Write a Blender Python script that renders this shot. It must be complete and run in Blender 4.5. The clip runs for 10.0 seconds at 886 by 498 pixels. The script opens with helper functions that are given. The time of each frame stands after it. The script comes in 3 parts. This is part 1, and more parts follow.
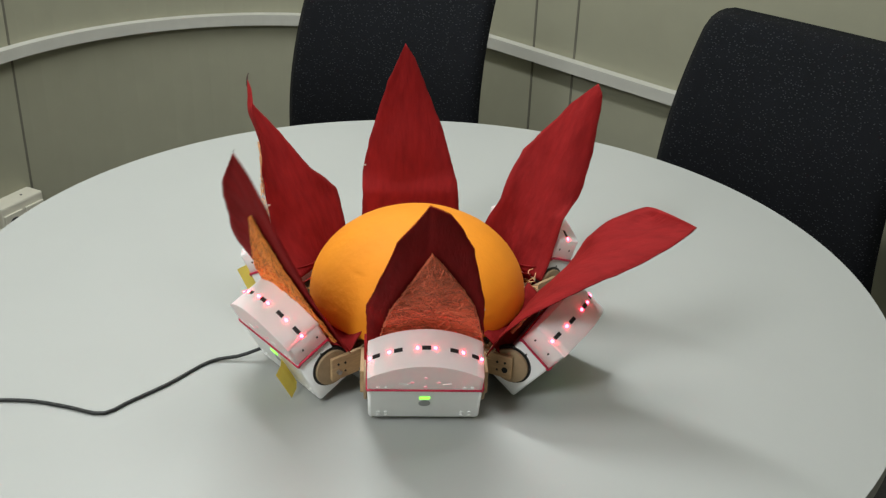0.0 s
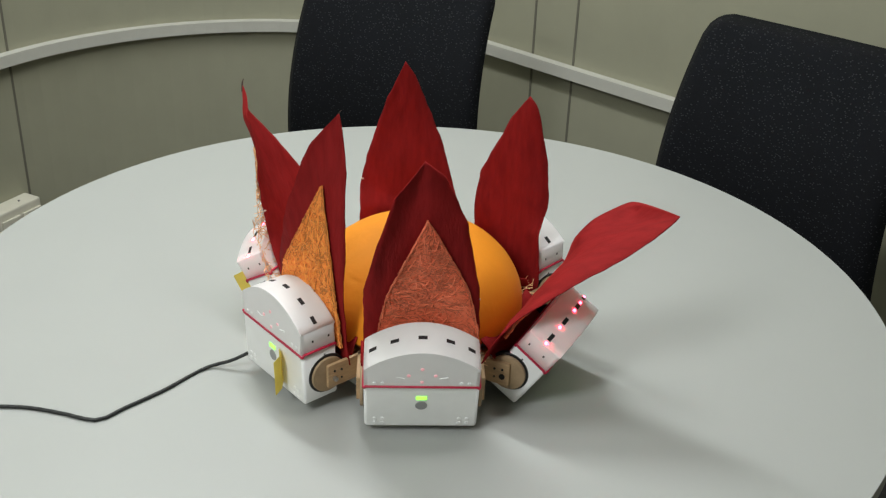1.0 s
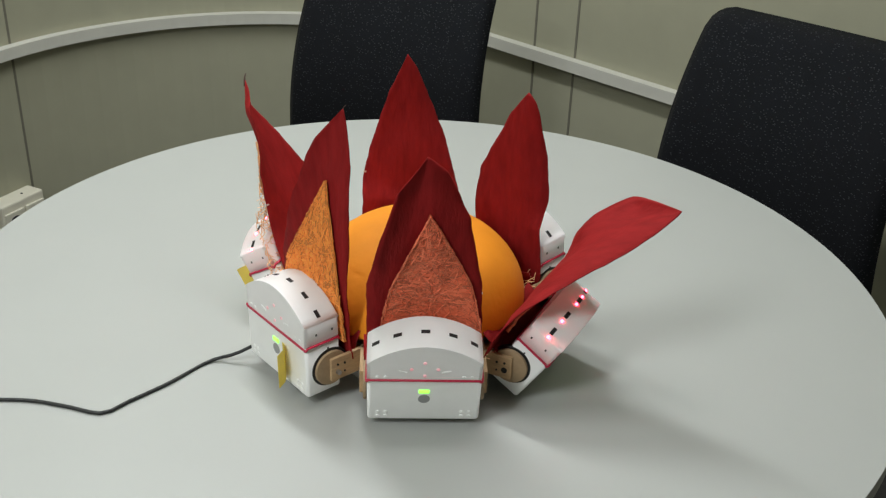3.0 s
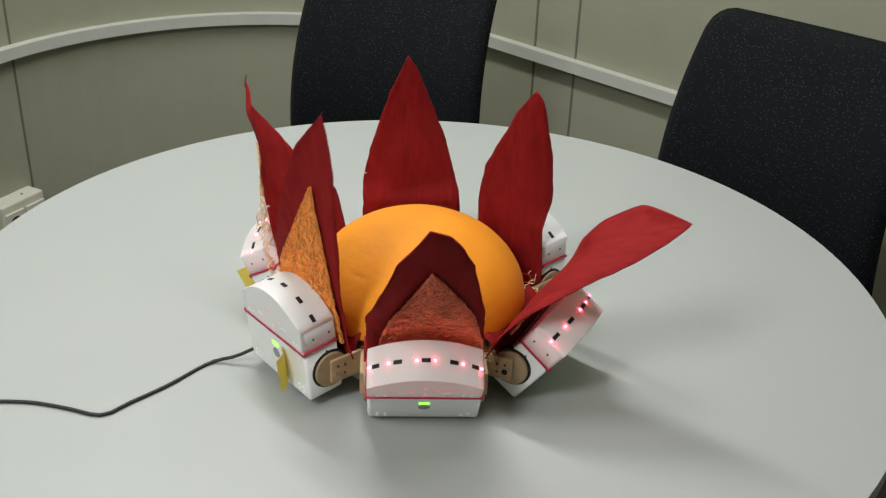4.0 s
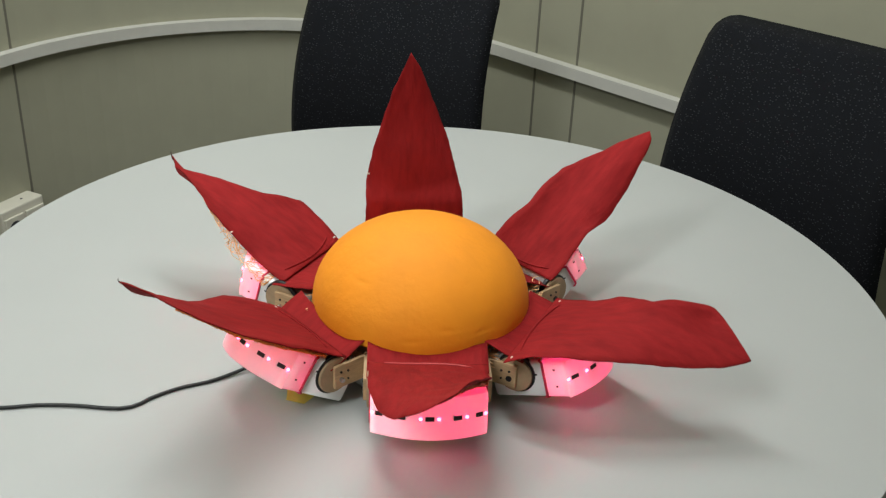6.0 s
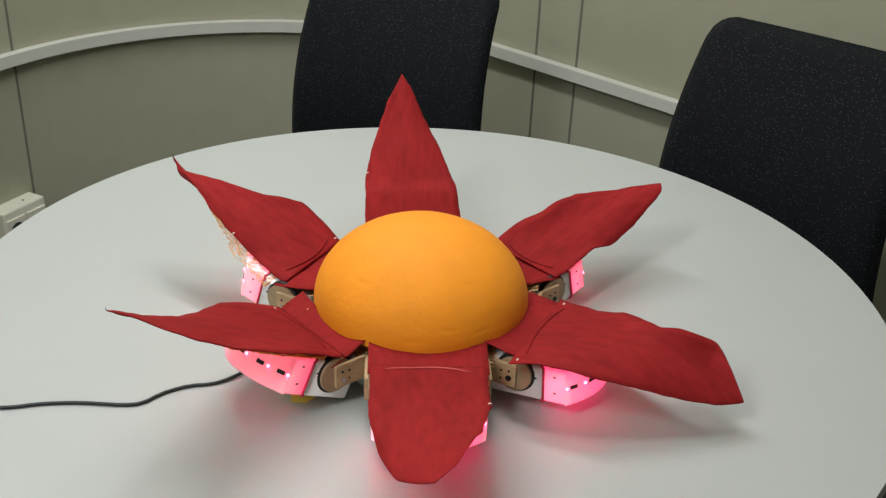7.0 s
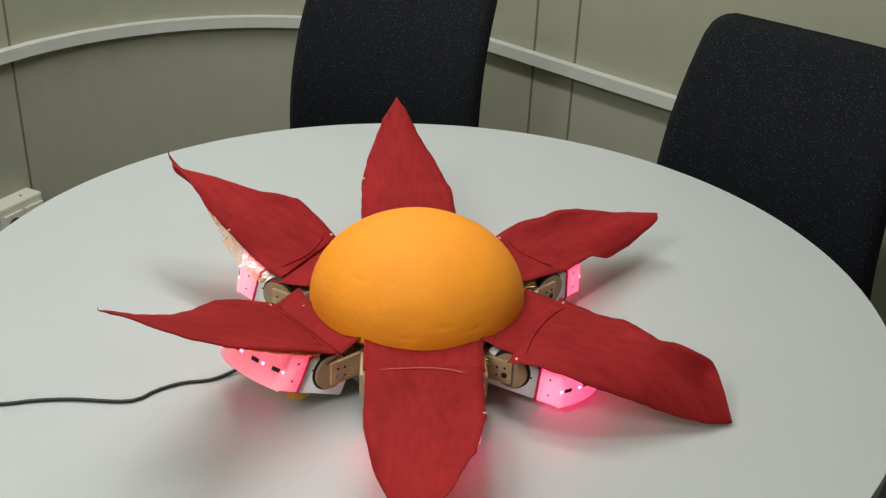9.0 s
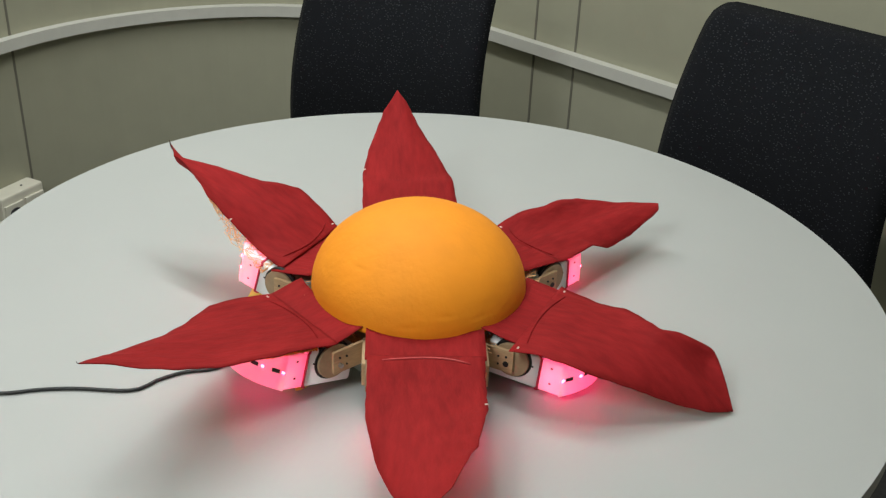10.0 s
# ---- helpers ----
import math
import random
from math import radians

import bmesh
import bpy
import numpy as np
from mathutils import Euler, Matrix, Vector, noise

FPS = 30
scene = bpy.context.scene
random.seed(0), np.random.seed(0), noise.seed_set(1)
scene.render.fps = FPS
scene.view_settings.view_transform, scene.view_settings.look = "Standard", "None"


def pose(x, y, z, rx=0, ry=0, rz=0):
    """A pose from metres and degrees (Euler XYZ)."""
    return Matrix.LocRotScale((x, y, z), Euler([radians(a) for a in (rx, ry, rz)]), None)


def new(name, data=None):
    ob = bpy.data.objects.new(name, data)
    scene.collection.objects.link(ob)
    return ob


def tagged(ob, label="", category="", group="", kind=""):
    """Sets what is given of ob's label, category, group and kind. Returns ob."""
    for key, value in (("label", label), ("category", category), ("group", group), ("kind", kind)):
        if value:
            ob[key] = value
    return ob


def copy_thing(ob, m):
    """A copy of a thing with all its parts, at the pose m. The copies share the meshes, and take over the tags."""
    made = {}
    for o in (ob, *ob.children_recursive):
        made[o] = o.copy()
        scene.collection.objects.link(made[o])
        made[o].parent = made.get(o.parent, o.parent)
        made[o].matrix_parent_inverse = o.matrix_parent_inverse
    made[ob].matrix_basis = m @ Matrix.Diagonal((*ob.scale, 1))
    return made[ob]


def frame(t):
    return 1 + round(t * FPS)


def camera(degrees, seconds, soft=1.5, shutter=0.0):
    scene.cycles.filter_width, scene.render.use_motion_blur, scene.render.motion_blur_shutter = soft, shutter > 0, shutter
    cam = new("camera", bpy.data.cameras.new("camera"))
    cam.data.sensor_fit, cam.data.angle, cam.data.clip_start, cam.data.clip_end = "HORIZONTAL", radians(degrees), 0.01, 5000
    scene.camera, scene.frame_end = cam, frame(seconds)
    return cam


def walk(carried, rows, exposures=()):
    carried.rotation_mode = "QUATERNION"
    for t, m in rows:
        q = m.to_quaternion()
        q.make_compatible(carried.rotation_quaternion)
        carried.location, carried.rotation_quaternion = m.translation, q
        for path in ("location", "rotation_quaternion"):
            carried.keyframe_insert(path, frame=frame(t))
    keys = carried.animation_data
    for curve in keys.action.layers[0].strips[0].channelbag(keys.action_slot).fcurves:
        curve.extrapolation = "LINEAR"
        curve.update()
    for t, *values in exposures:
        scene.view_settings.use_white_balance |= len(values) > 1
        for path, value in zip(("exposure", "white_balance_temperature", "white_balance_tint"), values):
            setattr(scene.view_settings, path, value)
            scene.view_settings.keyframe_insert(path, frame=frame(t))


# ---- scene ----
# Camera: held by hand in front of the table, almost still.
cam = camera(44.994, 10.0, soft=1.3, shutter=0.5)


def view(x, y, z, yaw, pitch, roll):
    return pose(x, y, z) @ pose(0, 0, 0, 0, 0, yaw) @ pose(0, 0, 0, 90 + pitch) @ pose(0, 0, 0, 0, 0, roll)


walk(cam, [
    (0, view(0.0302, -1.2152, 1.4268, -0.061, -27.819, 2.119)),
    (0.5, view(0.0335, -1.2181, 1.4289, -0.163, -27.584, 2.192)),
    (1, view(0.0334, -1.2105, 1.4227, -0.047, -27.426, 2.183)),
    (1.5, view(0.0351, -1.2264, 1.4309, -0.010, -27.533, 2.156)),
    (2, view(0.0326, -1.2180, 1.4258, 0.025, -27.691, 2.241)),
    (2.5, view(0.0320, -1.2150, 1.4270, 0.000, -27.904, 2.145)),
    (4, view(0.0319, -1.2117, 1.4294, 0.035, -27.921, 2.150)),
    (4.5, view(0.0321, -1.2130, 1.4284, 0.145, -27.753, 2.004)),
    (5, view(0.0300, -1.2137, 1.4271, 0.063, -27.664, 2.124)),
    (5.5, view(0.0264, -1.2034, 1.4230, -0.080, -27.597, 2.429)),
    (7, view(0.0242, -1.2168, 1.4289, -0.107, -27.459, 2.408)),
    (7.5, view(0.0254, -1.2153, 1.4281, 0.126, -27.587, 2.241)),
    (8, view(0.0258, -1.2134, 1.4295, 0.127, -27.738, 2.318)),
    (8.5, view(0.0280, -1.2107, 1.4302, 0.112, -27.736, 2.394)),
    (9, view(0.0286, -1.2135, 1.4288, -0.126, -27.695, 2.484)),
    (9.5, view(0.0275, -1.2157, 1.4295, -0.223, -28.023, 2.467)),
    (10, view(0.0269, -1.2151, 1.4296, -0.154, -28.271, 2.442)),
])

# ---- world and lamps ----
TABLE_Z = 0.73
world = bpy.data.worlds.new("world")
scene.world = world
world.use_nodes = True
world.node_tree.nodes["Background"].inputs[0].default_value = (0.9, 0.95, 1.0, 1)
world.node_tree.nodes["Background"].inputs[1].default_value = 0.02
scene.view_settings.exposure = 0.0


# ceiling lamps, none in view: first set by the table shadow, second and third added as fill; x, y, turn, length, width,
# watts
LAMPS = [(-0.45, 0.62, -37, 1.2, 0.07, 23.5), (0.15, -0.10, 0, 1.0, 0.40, 6.0), (-1.00, -1.60, 50, 1.2, 0.30, 32.0)]
for lx, ly, turn, lw, lh, watts in LAMPS:
    data = bpy.data.lights.new("assumed_ceiling_lamp", "AREA")
    data.shape, data.size, data.size_y, data.energy, data.color = "RECTANGLE", lw, lh, watts, (0.95, 1.0, 1.0)
    new("assumed_ceiling_lamp", data).matrix_basis = pose(lx, ly, 2.46, 0, 0, turn)

# ---- materials ----


def material(name, colour, rough=0.5, dark=0.85, scale=40.0, bump=0.0, bump_scale=300.0, metal=0.0, coat=0.0,
             translucent=0.0, glow=None, strength=0.0, island=0.0, stretch=(1, 1, 1), stain=0.0, sheen=0.0, spec=0.5):
    m = bpy.data.materials.new(name)
    m.use_nodes = True
    n, l = m.node_tree.nodes, m.node_tree.links
    b = n["Principled BSDF"]
    b.inputs["Roughness"].default_value = rough
    b.inputs["Metallic"].default_value = metal
    b.inputs["Specular IOR Level"].default_value = spec
    b.inputs["Coat Weight"].default_value = coat
    b.inputs["Sheen Weight"].default_value = sheen
    tc, mp = n.new("ShaderNodeTexCoord"), n.new("ShaderNodeMapping")
    mp.inputs["Scale"].default_value = stretch
    l.new(tc.outputs["Object"], mp.inputs["Vector"])
    fine, broad = n.new("ShaderNodeTexNoise"), n.new("ShaderNodeTexNoise")
    fine.inputs["Scale"].default_value, fine.inputs["Detail"].default_value = scale, 5.0
    broad.inputs["Scale"].default_value, broad.inputs["Detail"].default_value = scale * 0.12, 3.0
    l.new(mp.outputs[0], fine.inputs["Vector"]), l.new(mp.outputs[0], broad.inputs["Vector"])
    add = n.new("ShaderNodeMath")
    add.operation = "MULTIPLY_ADD"
    add.inputs[1].default_value, add.inputs[2].default_value = 0.5, 0.0
    l.new(fine.outputs[0], add.inputs[0])
    sm = n.new("ShaderNodeMath")
    sm.operation = "MULTIPLY_ADD"
    sm.inputs[1].default_value = 0.5
    l.new(broad.outputs[0], sm.inputs[0]), l.new(add.outputs[0], sm.inputs[2])
    rp = n.new("ShaderNodeValToRGB")
    rp.color_ramp.elements[0].position, rp.color_ramp.elements[1].position = 0.32, 0.68
    rp.color_ramp.elements[0].color = (*[c * dark for c in colour], 1)
    rp.color_ramp.elements[1].color = (*[min(1, c * (2 - dark) ** 0.5) for c in colour], 1)
    l.new(sm.outputs[0], rp.inputs[0])
    out = rp.outputs[0]
    if island:
        geo, hsv = n.new("ShaderNodeNewGeometry"), n.new("ShaderNodeHueSaturation")
        mr = n.new("ShaderNodeMapRange")
        mr.inputs[3].default_value, mr.inputs[4].default_value = 1 - island, 1 + island
        l.new(geo.outputs["Random Per Island"], mr.inputs[0])
        l.new(mr.outputs[0], hsv.inputs["Value"]), l.new(out, hsv.inputs["Color"])
        out = hsv.outputs[0]
    l.new(out, b.inputs["Base Color"])
    if stain:
        rr = n.new("ShaderNodeMapRange")
        rr.inputs[3].default_value, rr.inputs[4].default_value = rough - stain, rough + stain
        l.new(broad.outputs[0], rr.inputs[0]), l.new(rr.outputs[0], b.inputs["Roughness"])
    if bump:
        bt, bp = n.new("ShaderNodeTexNoise"), n.new("ShaderNodeBump")
        bt.inputs["Scale"].default_value, bt.inputs["Detail"].default_value = bump_scale, 4.0
        bp.inputs["Strength"].default_value, bp.inputs["Distance"].default_value = bump, 0.002
        l.new(mp.outputs[0], bt.inputs["Vector"]), l.new(bt.outputs[0], bp.inputs["Height"])
        l.new(bp.outputs[0], b.inputs["Normal"])
    if glow:
        b.inputs["Emission Color"].default_value = (*glow, 1)
        b.inputs["Emission Strength"].default_value = strength
    if translucent:
        tr, mx = n.new("ShaderNodeBsdfTranslucent"), n.new("ShaderNodeMixShader")
        l.new(out, tr.inputs["Color"])
        mx.inputs[0].default_value = translucent
        l.new(b.outputs[0], mx.inputs[1]), l.new(tr.outputs[0], mx.inputs[2])
        l.new(mx.outputs[0], n["Material Output"].inputs["Surface"])
    return m


def speckled_fabric():
    """Dark woven upholstery with sparse small grey flecks."""
    m = material("speckled_fabric", (0.0034, 0.0041, 0.0062), 0.92, 0.7, 220, 0.35, 900, spec=0.25)
    n, l = m.node_tree.nodes, m.node_tree.links
    b = n["Principled BSDF"]
    old = b.inputs["Base Color"].links[0].from_socket
    tc, mp, vo = n.new("ShaderNodeTexCoord"), n.new("ShaderNodeMapping"), n.new("ShaderNodeTexVoronoi")
    mp.inputs["Scale"].default_value = (0.85, 0.85, 1.25)
    vo.inputs["Scale"].default_value, vo.inputs["Randomness"].default_value = 185.0, 1.0
    l.new(tc.outputs["Object"], mp.inputs["Vector"]), l.new(mp.outputs[0], vo.inputs["Vector"])
    lt, pick, mul = n.new("ShaderNodeMath"), n.new("ShaderNodeSeparateColor"), n.new("ShaderNodeMath")
    lt.operation, lt.inputs[1].default_value = "LESS_THAN", 0.23
    l.new(vo.outputs["Distance"], lt.inputs[0])
    l.new(vo.outputs["Color"], pick.inputs[0])
    gt = n.new("ShaderNodeMath")
    gt.operation, gt.inputs[1].default_value = "GREATER_THAN", 0.10
    l.new(pick.outputs[0], gt.inputs[0])
    mul.operation = "MULTIPLY"
    l.new(lt.outputs[0], mul.inputs[0]), l.new(gt.outputs[0], mul.inputs[1])
    mx = n.new("ShaderNodeMix")
    mx.data_type = "RGBA"
    mx.inputs["B"].default_value = (0.029, 0.030, 0.034, 1)
    l.new(mul.outputs[0], mx.inputs["Factor"]), l.new(old, mx.inputs["A"])
    l.new(mx.outputs["Result"], b.inputs["Base Color"])
    return m


M_WALL = material("cream_wall_panel", (0.340, 0.332, 0.246), 0.6, 0.94, 14, 0.08, 500)
M_JOINT = material("dark_panel_joint", (0.15, 0.14, 0.11), 0.8)
M_RAIL = material("white_painted_rail", (0.55, 0.54, 0.49), 0.45, 0.95, 25, 0.05, 300)
M_FLOOR = material("grey_carpet", (0.10, 0.10, 0.105), 0.95, 0.7, 120, 0.5, 900)
M_CEIL = material("white_ceiling", (0.75, 0.75, 0.72), 0.8, 0.96, 20)
M_TABLE = material("pale_grey_laminate", (0.408, 0.418, 0.404), 0.42, 0.975, 9, 0.03, 700, stain=0.06)
M_EDGE = material("table_edge_band", (0.60, 0.61, 0.60), 0.5, 0.95, 30)
M_STEEL = material("dark_grey_steel", (0.09, 0.09, 0.095), 0.4, 0.9, 60, metal=0.8)
M_FABRIC = speckled_fabric()
M_BLACK = material("black_plastic", (0.012, 0.012, 0.013), 0.5, 0.8, 80, 0.1, 600)
M_HOLE = material("black_recess", (0.006, 0.005, 0.006), 0.6)
M_SHELL = material("white_plastic_shell", (0.96, 0.95, 0.955), 0.38, 0.97, 60, 0.06, 900, translucent=0.19)
M_BODY = material("white_plastic_body", (0.90, 0.90, 0.90), 0.40, 0.96, 60, 0.06, 900)
M_BUMP = material("white_raised_plastic", (0.97, 0.97, 0.97), 0.3, 0.97, 60)
M_PLY = material("pale_plywood", (0.52, 0.345, 0.19), 0.6, 0.75, 90, 0.15, 300, stretch=(1, 6, 6))
M_PLYEDGE = material("plywood_disc", (0.40, 0.28, 0.165), 0.6, 0.78, 110, 0.15, 300)
M_SCREW = material("zinc_screw", (0.55, 0.55, 0.56), 0.3, 0.8, 200, metal=1.0)
M_BAND = material("red_rubber_band", (0.52, 0.016, 0.06), 0.5, 0.85, 100)
M_DOME = material("orange_painted_foam", (0.85, 0.282, 0.0045), 0.76, 0.90, 26, 0.25, 160, stain=0.08)
M_PETAL = material("crimson_leaf", (0.305, 0.0165, 0.0175), 0.75, 0.70, 60, 0.45, 160, translucent=0.10, stretch=(2.2, 0.6, 1), spec=0.10)
M_RIDGE_LIT = material("pale_lit_crimson", (0.50, 0.055, 0.055), 0.6, 0.9, 100)
M_PALE = material("pale_torn_fibre", (0.70, 0.52, 0.45), 0.8)
M_STEM = material("dry_brown_stem", (0.06, 0.03, 0.022), 0.8)
M_RUST = material("rust_red_sisal", (0.86, 0.22, 0.11), 0.6, 0.95, 200, island=0.35)
M_AMBER = material("amber_sisal", (1.0, 0.37, 0.075), 0.6, 0.95, 200, island=0.45)
M_STRAW = material("straw_sisal", (0.95, 0.55, 0.27), 0.7, 0.85, 200, island=0.25)
M_LED = material("lit_red_diode", (0.9, 0.2, 0.2), 0.4, glow=(1.0, 0.025, 0.06), strength=46.0)
M_ADDED_GLOW = material("added_red_glow", (0.9, 0.1, 0.15), 0.5, glow=(1.0, 0.035, 0.18), strength=16.0)
M_GREEN = material("lit_green_diode", (0.3, 0.9, 0.2), 0.4, glow=(0.22, 1.0, 0.03), strength=2.2)
M_FAINT = material("faint_red_diode", (0.8, 0.7, 0.7), 0.4, glow=(1.0, 0.1, 0.2), strength=0.35)
M_NOTE = material("yellow_paper_tab", (0.92, 0.78, 0.20), 0.7, 0.9, 60, translucent=0.45)
M_CABLE = material("black_cable_sheath", (0.012, 0.013, 0.013), 0.45, 0.85, 90)
M_SOCKET = material("cream_socket_plastic", (0.66, 0.63, 0.53), 0.4, 0.95, 50)
M_INK = material("dark_ink", (0.03, 0.03, 0.035), 0.6)
M_LIGHT = material("lit_diffuser", (0.9, 0.9, 0.9), 0.5, glow=(1, 0.98, 0.94), strength=3.0)

# ---- mesh helpers ----


def part(name, bm, mat, parent=None, label="", smooth=False):
    me = bpy.data.meshes.new(name)
    bm.normal_update()
    bm.to_mesh(me)
    bm.free()
    me.materials.append(mat)
    if smooth:
        for p in me.polygons:
            p.use_smooth = True
    ob = new(name, me)
    if parent:
        ob.parent = parent
    if label:
        ob["label"] = label
    return ob


def thing(name, m, label, category, group="", kind=""):
    ob = new(name)
    ob.matrix_basis = m
    return tagged(ob, label, category, group, kind)


def box(bm, x0, x1, y0, y1, z0, z1, bevel=0.0, m=None):
    vs = [bm.verts.new((x, y, z)) for x in (x0, x1) for y in (y0, y1) for z in (z0, z1)]
    fs = [bm.faces.new([vs[i] for i in q]) for q in
          ((0, 1, 3, 2), (4, 6, 7, 5), (0, 4, 5, 1), (2, 3, 7, 6), (0, 2, 6, 4), (1, 5, 7, 3))]
    if bevel:
        es = list({e for f in fs for e in f.edges})
        vs = list({v for r in (bmesh.ops.bevel(bm, geom=es, offset=bevel, segments=2, affect="EDGES", profile=0.6),)
                   for v in r["verts"]} | {v for v in vs if v.is_valid})
    if m is not None:
        bmesh.ops.transform(bm, matrix=m, verts=[v for v in vs if v.is_valid])
    return bm


def boxed(*a, **k):
    return box(bmesh.new(), *a, **k)


def prism(bm, outline, z0, z1, bevel=0.0, segs=3, above=-1e9, below=1e9):
    """Extrude a closed outline of (x, y) from z0 to z1, with rounded rims."""
    low = [bm.verts.new((x, y, z0)) for x, y in outline]
    top = [bm.verts.new((x, y, z1)) for x, y in outline]
    n = len(outline)
    f0, f1 = bm.faces.new(low[::-1]), bm.faces.new(top)
    for i in range(n):
        bm.faces.new((low[i], low[(i + 1) % n], top[(i + 1) % n], top[i]))
    if bevel:
        rim = [e for e in list(f0.edges) + list(f1.edges) if max(v.co.y for v in e.verts) > above and min(v.co.y for v in e.verts) < below]
        bmesh.ops.bevel(bm, geom=rim, offset=bevel, segments=segs, affect="EDGES", profile=0.5)
    bmesh.ops.recalc_face_normals(bm, faces=bm.faces)
    return bm


def disc_outline(r, n, cx=0.0, cy=0.0):
    return [(cx + r * math.cos(2 * math.pi * i / n), cy + r * math.sin(2 * math.pi * i / n)) for i in range(n)]


def tube(bm, pts, r, sides=6, taper=None):
    rings = []
    n = len(pts)
    for i, p in enumerate(pts):
        d = (Vector(pts[min(i + 1, n - 1)]) - Vector(pts[max(i - 1, 0)])).normalized()
        a = d.orthogonal().normalized()
        b = d.cross(a)
        rr = r * (taper[i] if taper else 1)
        rings.append([bm.verts.new(Vector(p) + rr * (math.cos(q) * a + math.sin(q) * b))
                      for q in (2 * math.pi * k / sides for k in range(sides))])
    for i in range(n - 1):
        a, b = rings[i], rings[i + 1]
        if (a[0].co - b[0].co).length > (a[0].co - b[sides // 2].co).length:
            b = rings[i + 1] = b[sides // 2:] + b[:sides // 2]
        for k in range(sides):
            bm.faces.new((a[k], a[(k + 1) % sides], b[(k + 1) % sides], b[k]))
    bm.faces.new(rings[0][::-1]), bm.faces.new(rings[-1])
    return bm


def strands_mesh(bm, paths, r, sides=3):
    for pts in paths:
        tube(bm, pts, r, sides)
    return bm


# ---- the room ----
ARC_C, ARC_R, RAIL_Z = (-0.353, 0.818), 0.732, 0.6455


def smooth_line(pts, steps):
    """A smooth curve through the points, from the second to the last but one."""
    res = []
    for p0, p1, p2, p3 in zip(pts, pts[1:], pts[2:], pts[3:]):
        p0, p1, p2, p3 = Vector(p0), Vector(p1), Vector(p2), Vector(p3)
        for j in range(steps):
            t = j / steps
            res.append(tuple(0.5 * (2 * p1 + (p2 - p0) * t + (2 * p0 - 5 * p1 + 4 * p2 - p3) * t * t + (3 * p1 - p0 - 3 * p2 + p3) * t ** 3)))
    return res


def arc_point(degrees, r=ARC_R):
    return (ARC_C[0] + r * math.cos(radians(degrees)), ARC_C[1] + r * math.sin(radians(degrees)))


def wall_line():
    """The wall's inner face seen from above: a rounded corner that opens into a flatter curve; closed behind the camera."""
    pts = [(-1.55, -1.2), (-1.25, 0.1)]
    pts += [arc_point(184 - k * (184 - 95) / 24) for k in range(24)]
    pts += smooth_line([arc_point(110), arc_point(95), (-0.17, 1.535), (0.025, 1.500), (0.112, 1.432), (0.517, 1.044), (0.794, 0.779), (1.294, 0.300)], 5)
    pts += [(0.794, 0.779), (2.1, -0.46), (2.1, -3.0), (-1.9, -3.0)]
    return pts


LINE = wall_line()


def offset_line(d):
    n, res = len(LINE), []
    for i in range(n):
        p, a, b = Vector(LINE[i]), Vector(LINE[i - 1]), Vector(LINE[(i + 1) % n])
        d1, d2 = (p - a).normalized(), (b - p).normalized()
        nn = Vector((-(d1 + d2).y, (d1 + d2).x)).normalized()
        res.append(tuple(p + nn * d / max(0.5, nn.dot(Vector((-d1.y, d1.x))))))
    return res


def wall_strip(z0, z1, inner, outer):
    """A strip that follows the wall line between two offsets (positive: outward)."""
    bm = bmesh.new()
    a, b = offset_line(inner), offset_line(outer)
    idx = list(range(len(LINE))) + [0]
    rings = [[bm.verts.new((*q, z)) for q, z in ((a[i], z0), (a[i], z1), (b[i], z1), (b[i], z0))] for i in idx]
    for r, s in zip(rings, rings[1:]):
        for k in range(4):
            bm.faces.new((r[k], r[(k + 1) % 4], s[(k + 1) % 4], s[k]))
    bmesh.ops.recalc_face_normals(bm, faces=bm.faces)
    return bm


def along(index, share, d=0.0):
    """A place on the wall line between two of its corners, and the direction there."""
    a, b = Vector(LINE[index]), Vector(LINE[index + 1])
    t = (b - a).normalized()
    return a.lerp(b, share) + Vector((-t.y, t.x)) * d, t


wall = tagged(part("wall_north", wall_strip(0, 2.5, 0.024, 0.124), M_WALL), "cream painted panel wall with a rounded corner", "wall", kind="structure")
rail = tagged(part("trim", wall_strip(RAIL_Z - 0.028, RAIL_Z, 0.0, 0.025), M_RAIL),
              "white painted wall rail running round the room", "trim", kind="structure")
tagged(part("baseboard", wall_strip(0.0, 0.07, 0.012, 0.025), M_RAIL), "white painted baseboard", "baseboard", kind="structure")
tagged(part("floor", boxed(-2.6, 2.6, -3.6, 2.2, -0.05, 0.0), M_FLOOR), "dark grey carpet floor", "floor", kind="structure")
tagged(part("ceiling", boxed(-2.6, 2.6, -3.6, 2.2, 2.5, 2.6), M_CEIL), "white ceiling", "ceiling", kind="structure")

# vertical joints between the wall panels
SEAMS = [arc_point(149, ARC_R + 0.024), (0.235, 1.343), (0.3255, 1.2555)]
for q in SEAMS:
    k = min(range(len(LINE) - 1), key=lambda i: ((Vector(LINE[i]) + Vector(LINE[i + 1])) / 2 - Vector(q)).length)
    a, b = Vector(LINE[k]), Vector(LINE[k + 1])
    p, t = along(k, (Vector(q) - a).dot(b - a) / (b - a).length_squared, 0.024)
    for z0, z1 in ((0.07, RAIL_Z - 0.029), (RAIL_Z + 0.001, 2.5)):
        b = boxed(-0.0028, 0.0028, -0.0015, 0.0015, z0, z1)
        ob = part("panel_joint", b, M_JOINT, wall)
        ob.matrix_basis = pose(p.x, p.y, 0, 0, 0, math.degrees(math.atan2(t.y, t.x)))

